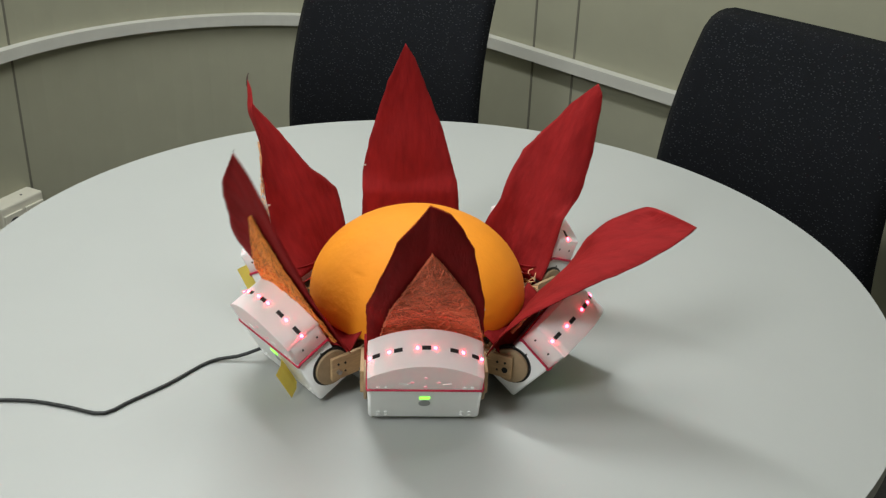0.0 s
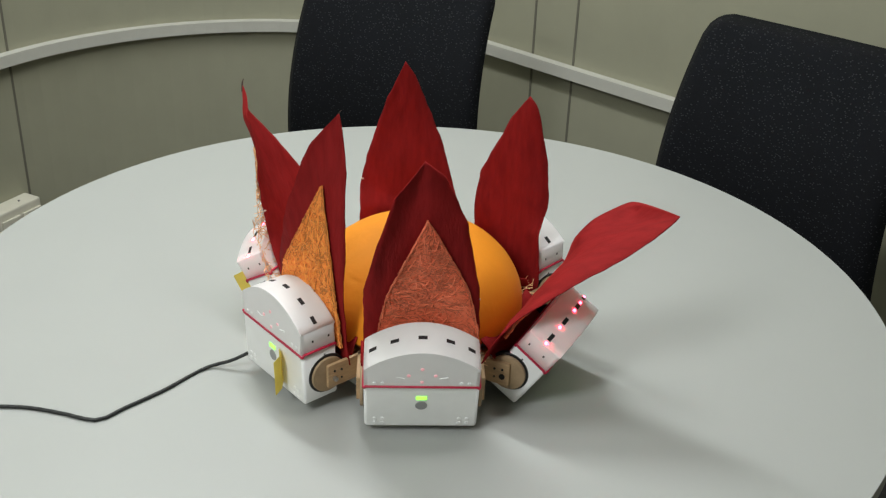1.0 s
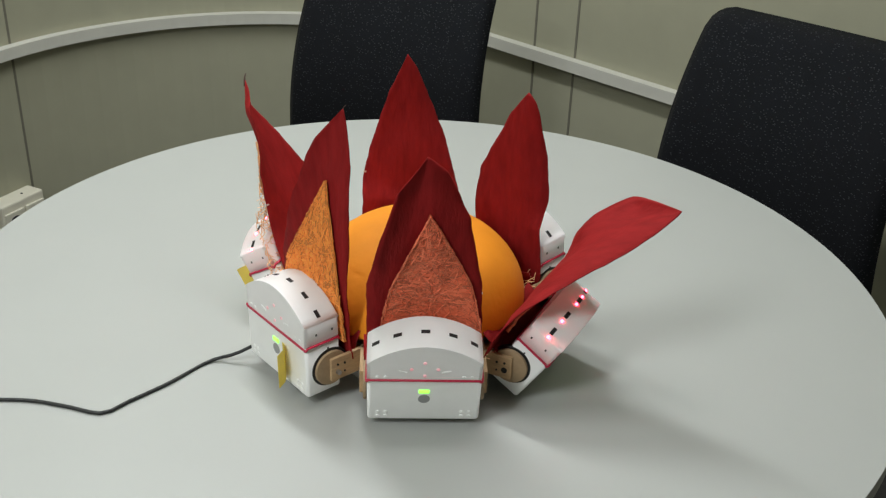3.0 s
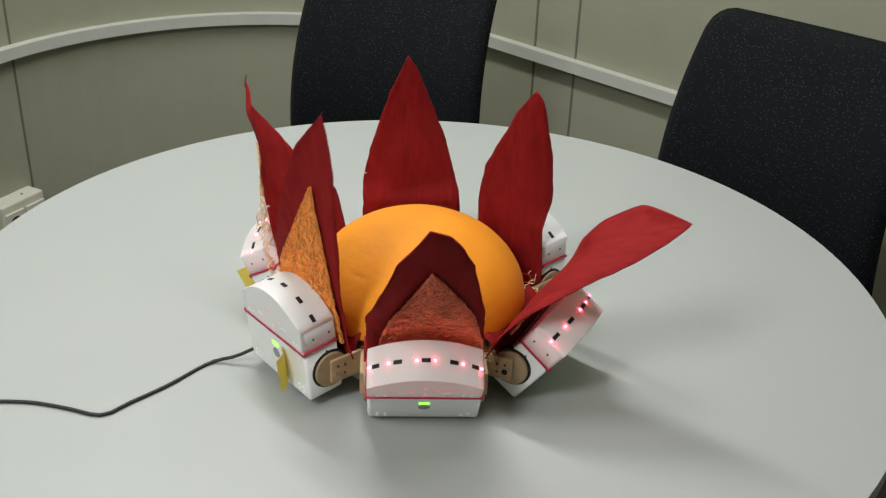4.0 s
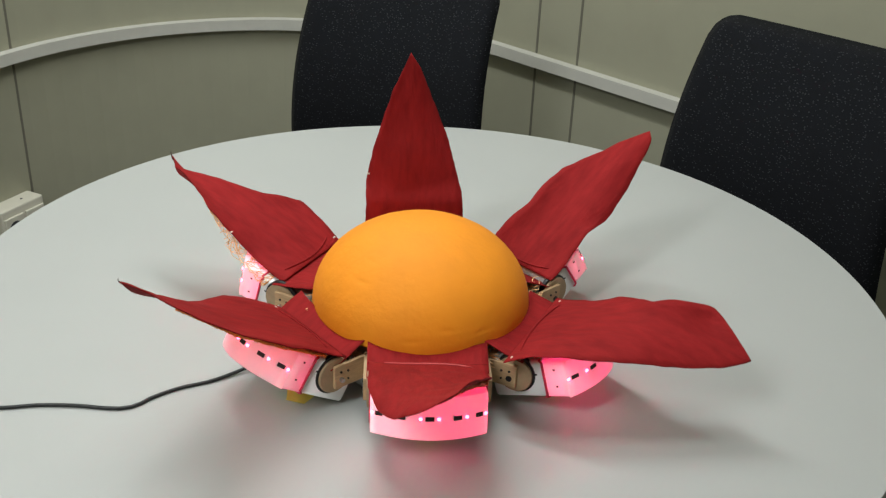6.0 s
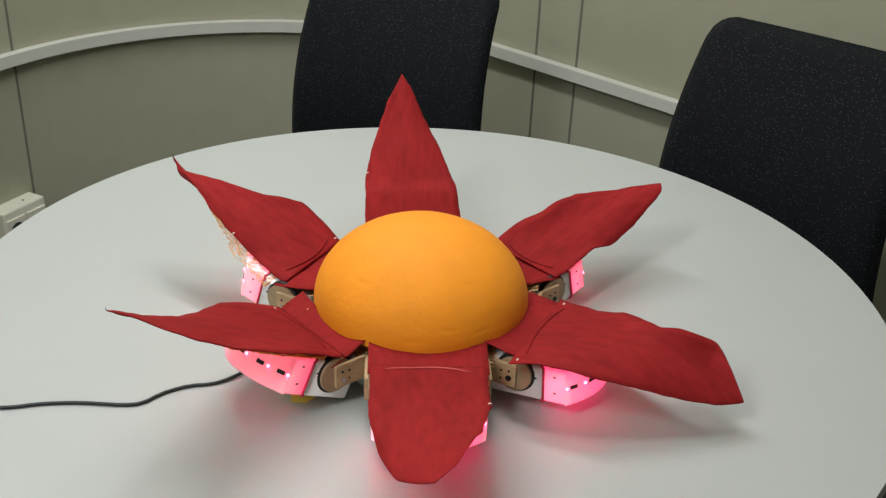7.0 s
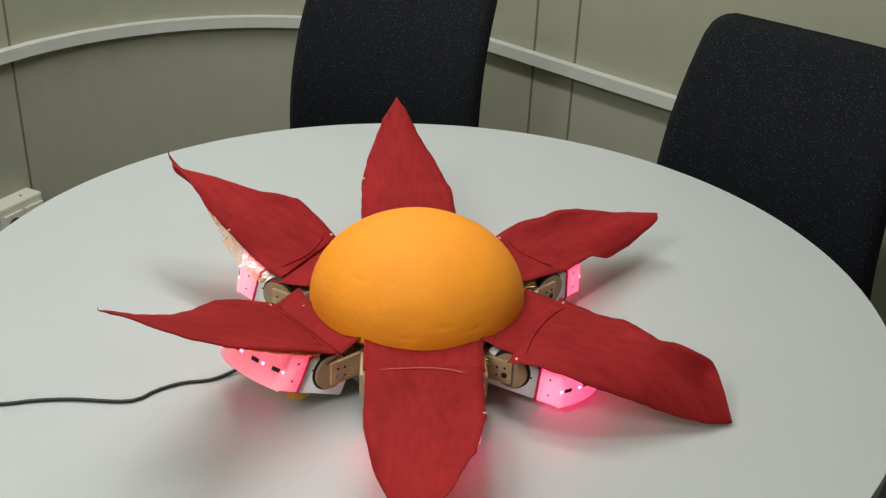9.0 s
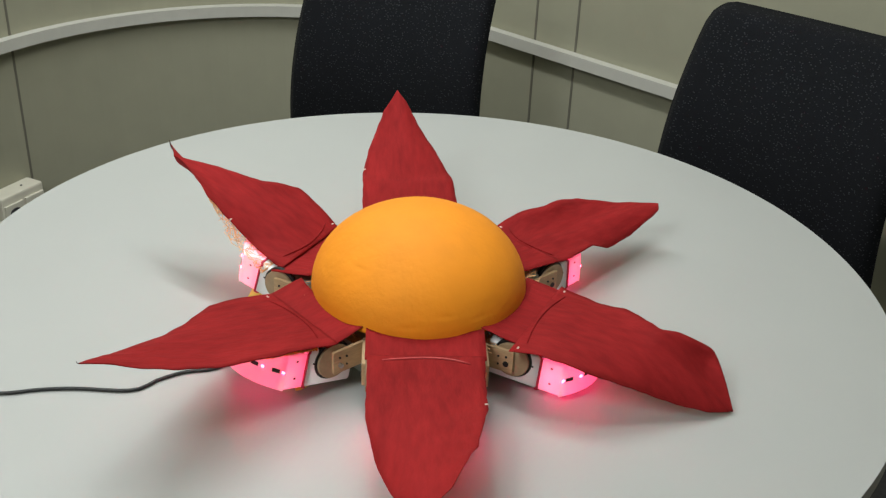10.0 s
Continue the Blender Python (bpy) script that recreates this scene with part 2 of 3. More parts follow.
# assumed panels, out of view, that house the lamps; their diffusers add light
for lx, ly, turn, lw, lh, watts in LAMPS:
    lamp = thing("assumed_ceiling_light", pose(lx, ly, 2.5, 0, 0, turn), "unseen lit white rectangular ceiling light panel, assumed", "ceiling light", "ceiling lights")
    fr = bmesh.new()
    for q in ((-lw / 2 - 0.02, lw / 2 + 0.02, lh / 2, lh / 2 + 0.02), (-lw / 2 - 0.02, lw / 2 + 0.02, -lh / 2 - 0.02, -lh / 2),
              (-lw / 2 - 0.02, -lw / 2, -lh / 2, lh / 2), (lw / 2, lw / 2 + 0.02, -lh / 2, lh / 2)):
        box(fr, *q, -0.03, 0.0)
    part("frame", fr, M_RAIL, lamp)
    part("diffuser", boxed(-lw / 2, lw / 2, -lh / 2, lh / 2, -0.02, -0.004), M_LIGHT, lamp)


def wall_socket():
    x, y = arc_point(153.4, ARC_R + 0.024)
    th = thing("wall_socket", pose(x, y, 0.247, 0, 0, 63.4),
               "cream plastic double wall socket box below the rail", "socket")
    part("housing", boxed(-0.085, 0.045, -0.052, 0.0, -0.05, 0.042, 0.005), M_SOCKET, th)
    for x in (-0.052, 0.012):
        part("socket_plate", boxed(x - 0.028, x + 0.028, -0.058, -0.0521, -0.042, 0.022, 0.002), M_SOCKET, th)
        b = prism(bmesh.new(), disc_outline(0.019, 20), -0.002, 0.002)
        bmesh.ops.transform(b, matrix=pose(x, -0.0585, -0.008, 90), verts=b.verts)
        part("socket_well", b, M_INK, th, "dark round socket opening")
    b = prism(bmesh.new(), disc_outline(0.003, 10, 0.0, -0.028), 0.0405, 0.0432)
    part("screw", b, M_INK, th)


wall_socket()

# ---- the table ----


def round_table():
    th = thing("round_table", pose(0, 0, 0), "round pale grey laminate meeting table", "table")
    b = prism(bmesh.new(), disc_outline(0.6, 160), TABLE_Z - 0.024, TABLE_Z, 0.002, segs=2)
    part("tabletop", b, M_TABLE, th)
    b = prism(bmesh.new(), disc_outline(0.595, 120), TABLE_Z - 0.030, TABLE_Z - 0.0242)
    part("edge_band", b, M_EDGE, th)
    part("column", prism(bmesh.new(), disc_outline(0.045, 32), 0.03, TABLE_Z - 0.0305), M_STEEL, th, "dark steel column", True)
    part("foot_plate", prism(bmesh.new(), disc_outline(0.26, 48), 0.0, 0.03, 0.008), M_STEEL, th)


round_table()

# ---- the chairs ----


def padded_panel(w, h, d, r, bow, widen, curve=0.0):
    """An upholstered slab, rounded at its corners and rims; bow bends it across, curve along, widen spreads its foot."""
    bm = bmesh.new()
    cols, rows = 22, 22
    # face grids in front and behind, pulled to the outline
    for side in (0, 1):
        grid = []
        for j in range(rows + 1):
            line = []
            for i in range(cols + 1):
                u, v = i / cols * 2 - 1, j / rows * 2 - 1
                # square to rounded square
                k = max(abs(u), abs(v))
                cx, cy = w / 2 - r, h / 2 - r
                x, y = u * w / 2, v * h / 2
                ax, ay = abs(x) - cx, abs(y) - cy
                if ax > 0 and ay > 0:
                    q = max(ax, ay) / max(1e-6, math.hypot(ax, ay))
                    x, y = math.copysign(cx + ax * q, x), math.copysign(cy + ay * q, y)
                edge = max(0.0, (k - 0.86) / 0.14)
                depth = d / 2 * math.sqrt(max(0.0, 1 - edge ** 2.2))
                x *= 1 + widen * (0.5 - y / h)
                rise = y / h + 0.5
                line.append(bm.verts.new((x, (depth if side else -depth) - bow * (1 - (2 * x / w) ** 2) + 4 * curve * rise * (1 - rise), y + h / 2)))
            grid.append(line)
        for j in range(rows):
            for i in range(cols):
                bm.faces.new((grid[j][i], grid[j][i + 1], grid[j + 1][i + 1], grid[j + 1][i]))
    bmesh.ops.remove_doubles(bm, verts=bm.verts, dist=0.0004)
    bmesh.ops.recalc_face_normals(bm, faces=bm.faces)
    return bm


def meeting_chair(m):
    """Its origin is on the floor below the seat's middle; it faces -y."""
    th = thing("meeting_chair", m, "meeting chair upholstered in black fabric with fine grey flecks", "chair", "chairs round the table")
    back = part("backrest", padded_panel(0.416, 0.488, 0.046, 0.042, -0.018, 0.102, -0.060), M_FABRIC, th, "tall black flecked fabric backrest", True)
    back.matrix_basis = pose(0, 0.205, 0.445, -10.6)
    seat = part("seat", padded_panel(0.44, 0.44, 0.06, 0.06, 0.0, 0.0), M_FABRIC, th, "black flecked fabric seat", True)
    seat.matrix_basis = pose(0, 0.21, 0.43, 90)
    b = bmesh.new()
    tube(b, [(0, 0.19, 0.41), (0, 0.235, 0.41), (0, 0.25, 0.46), (0, 0.255, 0.52)], 0.014, 8)
    part("back_strut", b, M_STEEL, th, "", True)
    for x in (-0.2, 0.2):
        for y in (-0.19, 0.19):
            part("leg", tube(bmesh.new(), [(x, y, 0.0), (x * 0.95, y * 0.95, 0.40)], 0.011, 8), M_STEEL, th, "", True)
    return th


CHAIR = meeting_chair(pose(-0.183, 0.713, 0, 0, 0, -24.5))
copy_thing(CHAIR, pose(0.472, 0.388, 0, 0, 0, -42.5))

# ---- the robot flower ----
FLOWER = (0.0030, -0.1257)
HINGE_Z = 0.7746
W2, TIP, SHOULDER, FOOT, OUT_V, IN_V, SPLIT = 0.059, 0.083, 0.0576, -0.0305, -0.0295, 0.0135, 0.033
# for each module: azimuth in degrees, hinge radius, sideways offset
HINGE = {
    0: (3.0, 0.1521, 0.0052),
    1: (64.5, 0.1468, 0.0002),
    2: (133.2, 0.1604, -0.0045),
    3: (186.1, 0.1497, 0.0001),
    4: (-116.7, 0.1569, -0.0013),
    5: (-48.7, 0.1535, -0.0173),
}
# for each module: (seconds, swing of its hinge in degrees; 0 lies flat, 90 stands up)
SWING = {
    0: [(0, 62.5), (0.5, 73.1), (1, 75.6), (1.5, 75.5), (2, 75.2), (2.5, 75.6), (3, 75.5), (3.8, 59.2), (4, 55.1), (4.5, 44.8), (5, 35.1), (5.5, 26.5), (7, 6.3), (7.5, 0.8), (8, -2.0), (8.5, -3.5), (9, -4.0), (9.5, -5.2), (10, -5.8)],
    1: [(0, 51.9), (0.5, 57.2), (1, 57.5), (1.5, 57.3), (2, 57.5), (2.5, 57.4), (3.6, 57.3), (3.8, 56.3), (4, 53.8), (4.5, 48.3), (5, 33.8), (5.5, 25.7), (7, 5.0), (7.5, 4.7), (8, -2.1), (8.5, -3.0), (9, -2.9), (9.5, -2.8), (10, -2.9)],
    2: [(0, 65.7), (0.5, 79.2), (1, 92.9), (1.5, 93.8), (2, 94.4), (2.5, 94.3), (3.5, 93.8), (4, 91.5), (4.5, 91.3), (5, 73.8), (5.5, 41.4), (5.7, 39.5), (6.8, 16.5), (7, 13.8), (7.5, 12.4), (8, 7.9), (8.5, 4.9), (9, 3.9), (9.5, 3.0), (10, 3.5)],
    3: [(0, 84.8), (0.5, 95.0), (1, 96.5), (1.5, 95.7), (2, 95.5), (2.5, 95.3), (4, 95.3), (4.5, 95.0), (5, 92.9), (5.5, 93.8), (5.8, 93.0), (7, 42.0), (7.5, 31.0), (8, 29.0), (8.5, 29.1), (9, 27.8), (9.5, 25.8), (10, 26.1)],
    4: [(0, 58.2), (0.5, 57.7), (1, 57.6), (1.5, 57.3), (2, 57.3), (2.5, 57.2), (4, 57.4), (4.5, 56.9), (4.6, 56.0), (5, 28.5), (5.5, 14.8), (7, 14.7), (7.5, 14.6), (8, 14.6), (8.5, 14.6), (9, 14.2), (9.5, 14.3), (10, 14.3)],
    5: [(0, 63.8), (0.5, 84.3), (1, 88.6), (1.5, 88.6), (2, 88.4), (2.5, 88.9), (3.6, 88.5), (3.8, 86.4), (4, 83.6), (4.5, 55.9), (5, 40.5), (5.5, 37.2), (7, 26.8), (7.5, 26.9), (8, 26.9), (8.5, 27.0), (9, 26.2), (9.1, 25.0), (9.5, 14.1), (10, 13.8)],
}
# for each petal: (seconds, degrees by which the limp leaf bends at its root)
FLEX = {
    0: [(0, -3.4), (0.5, 0.5), (3.5, 0.5), (4, -2.0), (4.5, -3.0), (5, -3.5), (5.5, 1.0), (5.8, 1.5), (7, -0.4), (8, 2.5), (9, 4.0), (10, 4.2)],
    1: [(0, -0.6), (4.5, -0.6), (5, -1.2), (7, -2.9), (10, -2.9)],
    2: [(0, -0.2), (4.5, -0.2), (5, 2.1), (5.5, 0.0), (7, 0.0), (7.5, -2.2), (10, -2.5)],
    3: [(0, -1.5), (5.8, -1.5), (7, 1.4), (10, 1.4)],
    4: [(0, -0.7), (4.5, -0.4), (5, 0.5), (7, 0.0), (10, 0.0)],
    5: [(0, -1.0), (4.5, -1.0), (5, -1.5), (7, 0.2), (10, 0.1)],
}
# for each petal: length, rise at its middle and tip, sideways lean and its curve, rise at its root,
# lift of both edges near the root and near the tip; its fibre, the mat's sideways offset and share of the length
PETALS = {
    0: (0.2551, 0.0342, 0.0539, -0.0022, 1.6042, 0.0270, 0.0130, -0.0217, -0.0053, 0.0147, M_RUST, 0.006, 0.76),
    1: (0.2336, 0.0316, -0.0167, 0.0221, 1.8823, 0.0272, 0.0017, -0.0156, -0.0126, 0.0243, M_RUST, 0.000, 0.55),
    2: (0.2499, 0.0203, 0.0149, -0.0322, 1.6535, 0.0240, -0.0086, -0.0116, 0.0199, -0.0024, M_AMBER, 0.000, 0.60),
    3: (0.2660, 0.0071, -0.0033, 0.0068, 1.4787, 0.0227, 0.0003, -0.0106, -0.0068, 0.0027, M_STRAW, 0.000, 0.60),
    4: (0.2417, 0.0434, 0.0472, -0.0176, 1.0164, 0.0240, 0.0061, -0.0007, -0.0238, 0.0244, M_STRAW, 0.017, 0.70),
    5: (0.2855, 0.0211, 0.0346, 0.0534, 1.8943, 0.0240, 0.0053, -0.0108, -0.0011, 0.0016, M_AMBER, 0.003, 0.72),
}
# the cut edges of each petal: half width at the root, then three corners (share of the length, half width)
CUTS = {
    0: ((0.0613, (0.423, 0.0600), (0.649, 0.0481), (0.877, 0.0295)), (0.0618, (0.402, 0.0581), (0.697, 0.0433), (0.921, 0.0189))),
    1: ((0.0867, (0.362, 0.0764), (0.576, 0.0554), (0.906, 0.0181)), (0.0702, (0.347, 0.0554), (0.563, 0.0210), (0.815, 0.0406))),
    2: ((0.0640, (0.250, 0.0560), (0.525, 0.0438), (0.956, 0.0123)), (0.0470, (0.297, 0.0281), (0.565, 0.0397), (0.875, 0.0192))),
    3: ((0.0667, (0.339, 0.0606), (0.575, 0.0456), (0.924, 0.0117)), (0.0626, (0.388, 0.0587), (0.557, 0.0481), (0.829, 0.0226))),
    4: ((0.0660, (0.300, 0.0680), (0.460, 0.0338), (0.877, -0.0098)), (0.0549, (0.280, 0.0419), (0.556, 0.0482), (0.850, 0.0353))),
    5: ((0.0600, (0.300, 0.0600), (0.450, 0.0440), (0.870, 0.0180)), (0.0680, (0.300, 0.0620), (0.500, 0.0600), (0.797, 0.0354))),
}


def module_pose(k, swing):
    a, r, side = HINGE[k]
    s, c = math.sin(radians(a)), math.cos(radians(a))
    return pose(FLOWER[0] + s * r + c * side, FLOWER[1] - c * r + s * side, HINGE_Z, swing, 0, 180 + a)


def end_curve(w):
    return TIP - (TIP - SHOULDER) * (w / W2) ** 2


def rounded_rect(x0, x1, y0, y1, r, n=4):
    out = []
    for cx, cy, a0 in ((x1 - r, y1 - r, 0), (x0 + r, y1 - r, 90), (x0 + r, y0 + r, 180), (x1 - r, y0 + r, 270)):
        for k in range(n + 1):
            a = radians(a0 + 90 * k / n)
            out.append((cx + r * math.cos(a), cy + r * math.sin(a)))
    return out


def cut_width(k, side, s):
    """Half width of a petal at share s of its length: straight cuts from corner to corner."""
    root, *corners = CUTS[k][side]
    knots = [(0.0, root), *corners, (1.0, 0.0)]
    for (s0, w0), (s1, w1) in zip(knots, knots[1:]):
        if s <= s1:
            return w0 + (w1 - w0) * (s - s0) / max(1e-6, s1 - s0)
    return 0.0


def petal_point(k, s, across, lift=0.0):
    """A point of petal k in its module's space: s from root 0 to tip 1, across from -1 to 1."""
    length, mid, tip, lean, curve, base, root0, end0, root1, end1 = PETALS[k][:10]
    s = max(0.0, s)
    u = 0.004 + s * (length - 0.004)
    # parabola through root, middle and tip
    q = 2 * (tip + base - 2 * mid)
    v = base + (tip - base - q) * s + q * s * s
    share = across / 2 + 0.5
    w = lean * s ** curve - cut_width(k, 0, s) * (1 - share) + cut_width(k, 1, s) * share
    a, b = (root0, end0) if across < 0 else (root1, end1)
    v += 8 * s * (1 - s) * (a * (1 - s) + b * s) * across * across
    v += 0.0028 * noise.noise(Vector((w * 26 + 7 * k, u * 18, k * 3.1))) * min(1.0, s * 6)
    v += 0.0010 * noise.noise(Vector((w * 90 + 3 * k, u * 45, k * 1.7))) * min(1.0, s * 6)
    w += 0.0014 * noise.noise(Vector((u * 70, across * 2, k * 5.7))) * max(0.0, abs(across) - 0.5) * 2 * min(1.0, (1 - s) * 8)
    v = max(v, 0.0178 - 0.5 * max(0.0, u - 0.082))
    return Vector((-w, u, v + lift))


def petal_mesh(k):
    bm = bmesh.new()
    nu, nw, grids = 56, 14, []
    for lift in (0.0006, -0.0006):
        g = [[bm.verts.new(petal_point(k, i / nu, j / nw * 2 - 1, lift)) for j in range(nw + 1)] for i in range(nu + 1)]
        grids.append(g)
        for i in range(nu):
            for j in range(nw):
                q = (g[i][j], g[i][j + 1], g[i + 1][j + 1], g[i + 1][j])
                bm.faces.new(q if lift > 0 else q[::-1])
    a, b = grids
    rim = [(i, 0) for i in range(nu + 1)] + [(nu, j) for j in range(1, nw + 1)] + [(i, nw) for i in range(nu - 1, -1, -1)] + [(0, j) for j in range(nw - 1, 0, -1)]
    for (i, j), (m, n) in zip(rim, rim[1:] + rim[:1]):
        bm.faces.new((a[i][j], a[m][n], b[m][n], b[i][j]))
    bmesh.ops.remove_doubles(bm, verts=bm.verts, dist=0.00005)
    bmesh.ops.recalc_face_normals(bm, faces=bm.faces)
    return bm


def mat_mesh(k, rng):
    """The fibre mat on the outer face: loose crossing strands within a smaller leaf shape."""
    shift, share = PETALS[k][11], PETALS[k][12]
    paths = []
    side = PETALS[k][10] is M_AMBER
    for i in range(420 if k == 4 else 1150):
        s = rng.random() ** 0.9 * share
        room = (1 - (s / share) ** (4.0 if k == 4 else 2.5)) * 0.95
        a = rng.uniform(-1, 1) * room
        ang = rng.gauss(0.0, 0.55) + (1.1 if side and rng.random() < 0.6 else 0.0)
        ln = rng.uniform(0.022, 0.058)
        bend, pts = rng.uniform(-1.7, 1.7), []
        for j in range(5):
            q = j / 4 - 0.5
            aa = a + math.cos(ang + bend * q) * ln * q / 0.06
            ss = s + math.sin(ang + bend * q) * ln * q / 0.25
            lim = max(0.0, 1 - (max(ss, 0) / share) ** (4.0 if k == 4 else 2.5)) * (0.97 if k == 4 else 0.89)
            aa = max(-lim, min(lim, aa))
            ss = max(0.16 if k == 1 else 0.08, min(share, ss))
            pts.append(petal_point(k, ss, max(-1, min(1, aa)) + shift / 0.058 * (1 + 0.3 * rng.random()), -0.0030 - 0.0036 * rng.random()))
        if (pts[0] - pts[-1]).length > 0.004:
            paths.append(pts)
    # the matted felt below the loose strands
    bm, rows = bmesh.new(), []
    for i in range(25):
        first = 0.16 if k == 1 else 0.08
        s = first + (share - first) * i / 24
        lim = max(0.02, 1 - (s / share) ** (4.0 if k == 4 else 2.5)) * (0.93 if k == 4 else 0.86)
        rows.append([bm.verts.new(petal_point(k, s, (j / 5 - 1) * lim + shift / 0.05, -0.0042 - 0.0008 * rng.random())) for j in range(11)])
    for r0, r1 in zip(rows, rows[1:] if k != 4 else []):
        for j in range(10):
            bm.faces.new((r0[j], r0[j + 1], r1[j + 1], r1[j]))
    return strands_mesh(bm, paths, 0.00048)


def robot_module(k):
    rng = random.Random(40 + k)
    cable = " and a cable" if k == 5 else ""
    th = thing("robot_module", module_pose(k, SWING[k][0][1]),
               "white hinged robot module carrying a crimson dried-leaf petal" + cable, "robot module", "petals of the robot flower")
    # lower body: rounded box
    top, r = SPLIT - 0.0006, 0.004
    out = [(W2, top), (-W2, top)] + [(-W2 + r - r * math.cos(q), FOOT + r - r * math.sin(q)) for q in [math.pi / 2 * i / 4 for i in range(5)]]
    out += [(W2 - r + r * math.sin(q), FOOT + r - r * math.cos(q)) for q in [math.pi / 2 * i / 4 for i in range(5)]]
    b = prism(bmesh.new(), out, OUT_V, IN_V, 0.0036, segs=4, below=SPLIT - 0.001)
    body = part("body", b, M_BODY, th, "white plastic lower housing")
    for poly in body.data.polygons:
        poly.use_smooth = len(poly.vertices) < 8
    # end cap with a curved end
    out = [(-W2, SPLIT), (W2, SPLIT)] + [(w, end_curve(w)) for w in [W2 * math.cos(math.pi * i / 24) for i in range(25)]]
    cap = part("end_cap", prism(bmesh.new(), out, OUT_V, IN_V, 0.0040, segs=4, above=SPLIT + 0.001), M_SHELL, th, "translucent white plastic end cap with a curved end")
    for poly in cap.data.polygons:
        poly.use_smooth = len(poly.vertices) < 8
    for w in (-0.05, -0.028, 0.0, 0.028, 0.05):
        u, slope = end_curve(w), -2 * (TIP - SHOULDER) * w / W2 ** 2
        at = pose(-w, u, -0.008, 0, 0, math.degrees(math.atan2(-slope, 1)))
        part("slot", boxed(-0.0045, 0.0045, -0.0022, 0.0003, -0.0022, 0.0022), M_HOLE, cap).matrix_basis = at
    # added emitter, stands in for the diodes' glow inside the translucent cap
    b = boxed(-W2 + 0.006, W2 - 0.006, -0.011, 0.011, -0.013, -0.009)
    ADDED_GLOWS[k] = part("added_glow_board", b, M_ADDED_GLOW, th, "added red emitter that imitates the glow inside the cap")
    for w in (-0.0565, -0.037, -0.009, 0.009, 0.037, 0.0565):
        led = part("diode", boxed(-0.0014, 0.0014, -0.0010, 0.0014, -0.0012, 0.0012, 0.0005), M_LED, th, "small lit red diode")
        LEDS.append((k, led, w))
    for sx in (-1, 1):
        for y, z in ((0.046, -0.016), (0.024, -0.002), (0.046, 0.004)):
            part("pin_hole", boxed(sx * W2 - 0.0004, sx * W2 + 0.0004, y - 0.0012, y + 0.0012, z - 0.0009, z + 0.0009), M_HOLE, th)
    # rubber band
    b = bmesh.new()
    ring = rounded_rect(-W2 - 0.0004, W2 + 0.0004, OUT_V - 0.0004, IN_V + 0.0004, 0.003, 5)
    wob = [(x, SPLIT - 0.001 + 0.0018 * math.sin(3 * i / len(ring) * 6.28 + k), z) for i, (x, z) in enumerate(ring)]
    tube(b, wob + wob[:2], 0.0014, 6)
    part("rubber_band", b, M_BAND, th, "thin red rubber band", True)
    # outer face: indicator, button, raised dots and emblem
    part("indicator", boxed(-0.0055, 0.0055, 0.0135, 0.0185, OUT_V - 0.0008, OUT_V + 0.001, 0.0006), M_GREEN, th, "small lit green indicator")
    b = prism(bmesh.new(), disc_outline(0.0062, 20, 0.0, 0.0045), OUT_V - 0.0006, OUT_V + 0.001)
    part("button", b, material_button, th, "round grey button")
    for x in (-0.048, -0.040, 0.040, 0.048):
        for y in (-0.023, -0.0165, 0.0385):
            b = prism(bmesh.new(), disc_outline(0.0021, 10, x, y), OUT_V - 0.0009, OUT_V + 0.001, 0.0004, segs=1)
            part("raised_dot", b, M_BUMP, th)
    for a in range(4):
        b = prism(bmesh.new(), disc_outline(0.0019, 10), -0.0007, 0.001, 0.0003, segs=1)
        bmesh.ops.transform(b, matrix=pose(0.0135 * math.cos(a * math.pi / 2), 0.050 + 0.0095 * math.sin(a * math.pi / 2), OUT_V), verts=b.verts)
        part("emblem_diode", b, M_FAINT, th)
    for sx in (-1, 1):
        b = boxed(-0.0045, 0.0045, -0.0012, 0.0012, -0.0006, 0.001, 0.0004)
        bmesh.ops.transform(b, matrix=pose(sx * 0.022, 0.046, OUT_V, 0, 0, sx * 14), verts=b.verts)
        part("raised_rib", b, M_BUMP, th)
    if k in (4, 5):
        b, (ya, yb) = bmesh.new(), (0.020, -0.022) if k == 5 else (0.044, -0.010)
        prof = ((-0.014, -0.0006), (-0.020, -0.002), (-0.027, -0.008), (-0.033, -0.019)) if k == 5 else ((-0.036, -0.0006), (-0.042, -0.004), (-0.049, -0.011), (-0.055, -0.019))
        g = [[b.verts.new((x, y, OUT_V + z - dz)) for x, z in prof] for dz in (0.0, 0.0006) for y in (ya, yb)]
        for i in range(3):
            b.faces.new((g[0][i], g[0][i + 1], g[1][i + 1], g[1][i])), b.faces.new((g[2][i], g[3][i], g[3][i + 1], g[2][i + 1]))
            b.faces.new((g[0][i], g[2][i], g[2][i + 1], g[0][i + 1])), b.faces.new((g[1][i], g[1][i + 1], g[3][i + 1], g[3][i]))
        b.faces.new((g[0][0], g[1][0], g[3][0], g[2][0])), b.faces.new((g[0][3], g[2][3], g[3][3], g[1][3]))
        bmesh.ops.recalc_face_normals(b, faces=b.faces)
        part("paper_tab", b, M_NOTE, th, "folded yellow paper tab")
    # petal
    petal = part("petal", petal_mesh(k), M_PETAL, th, "pointed crimson dried-leaf petal", True)
    mat = tagged(part("fibre_mat", mat_mesh(k, rng), PETALS[k][10], petal, "coarse loose sisal fibre mat"), kind="stuff")
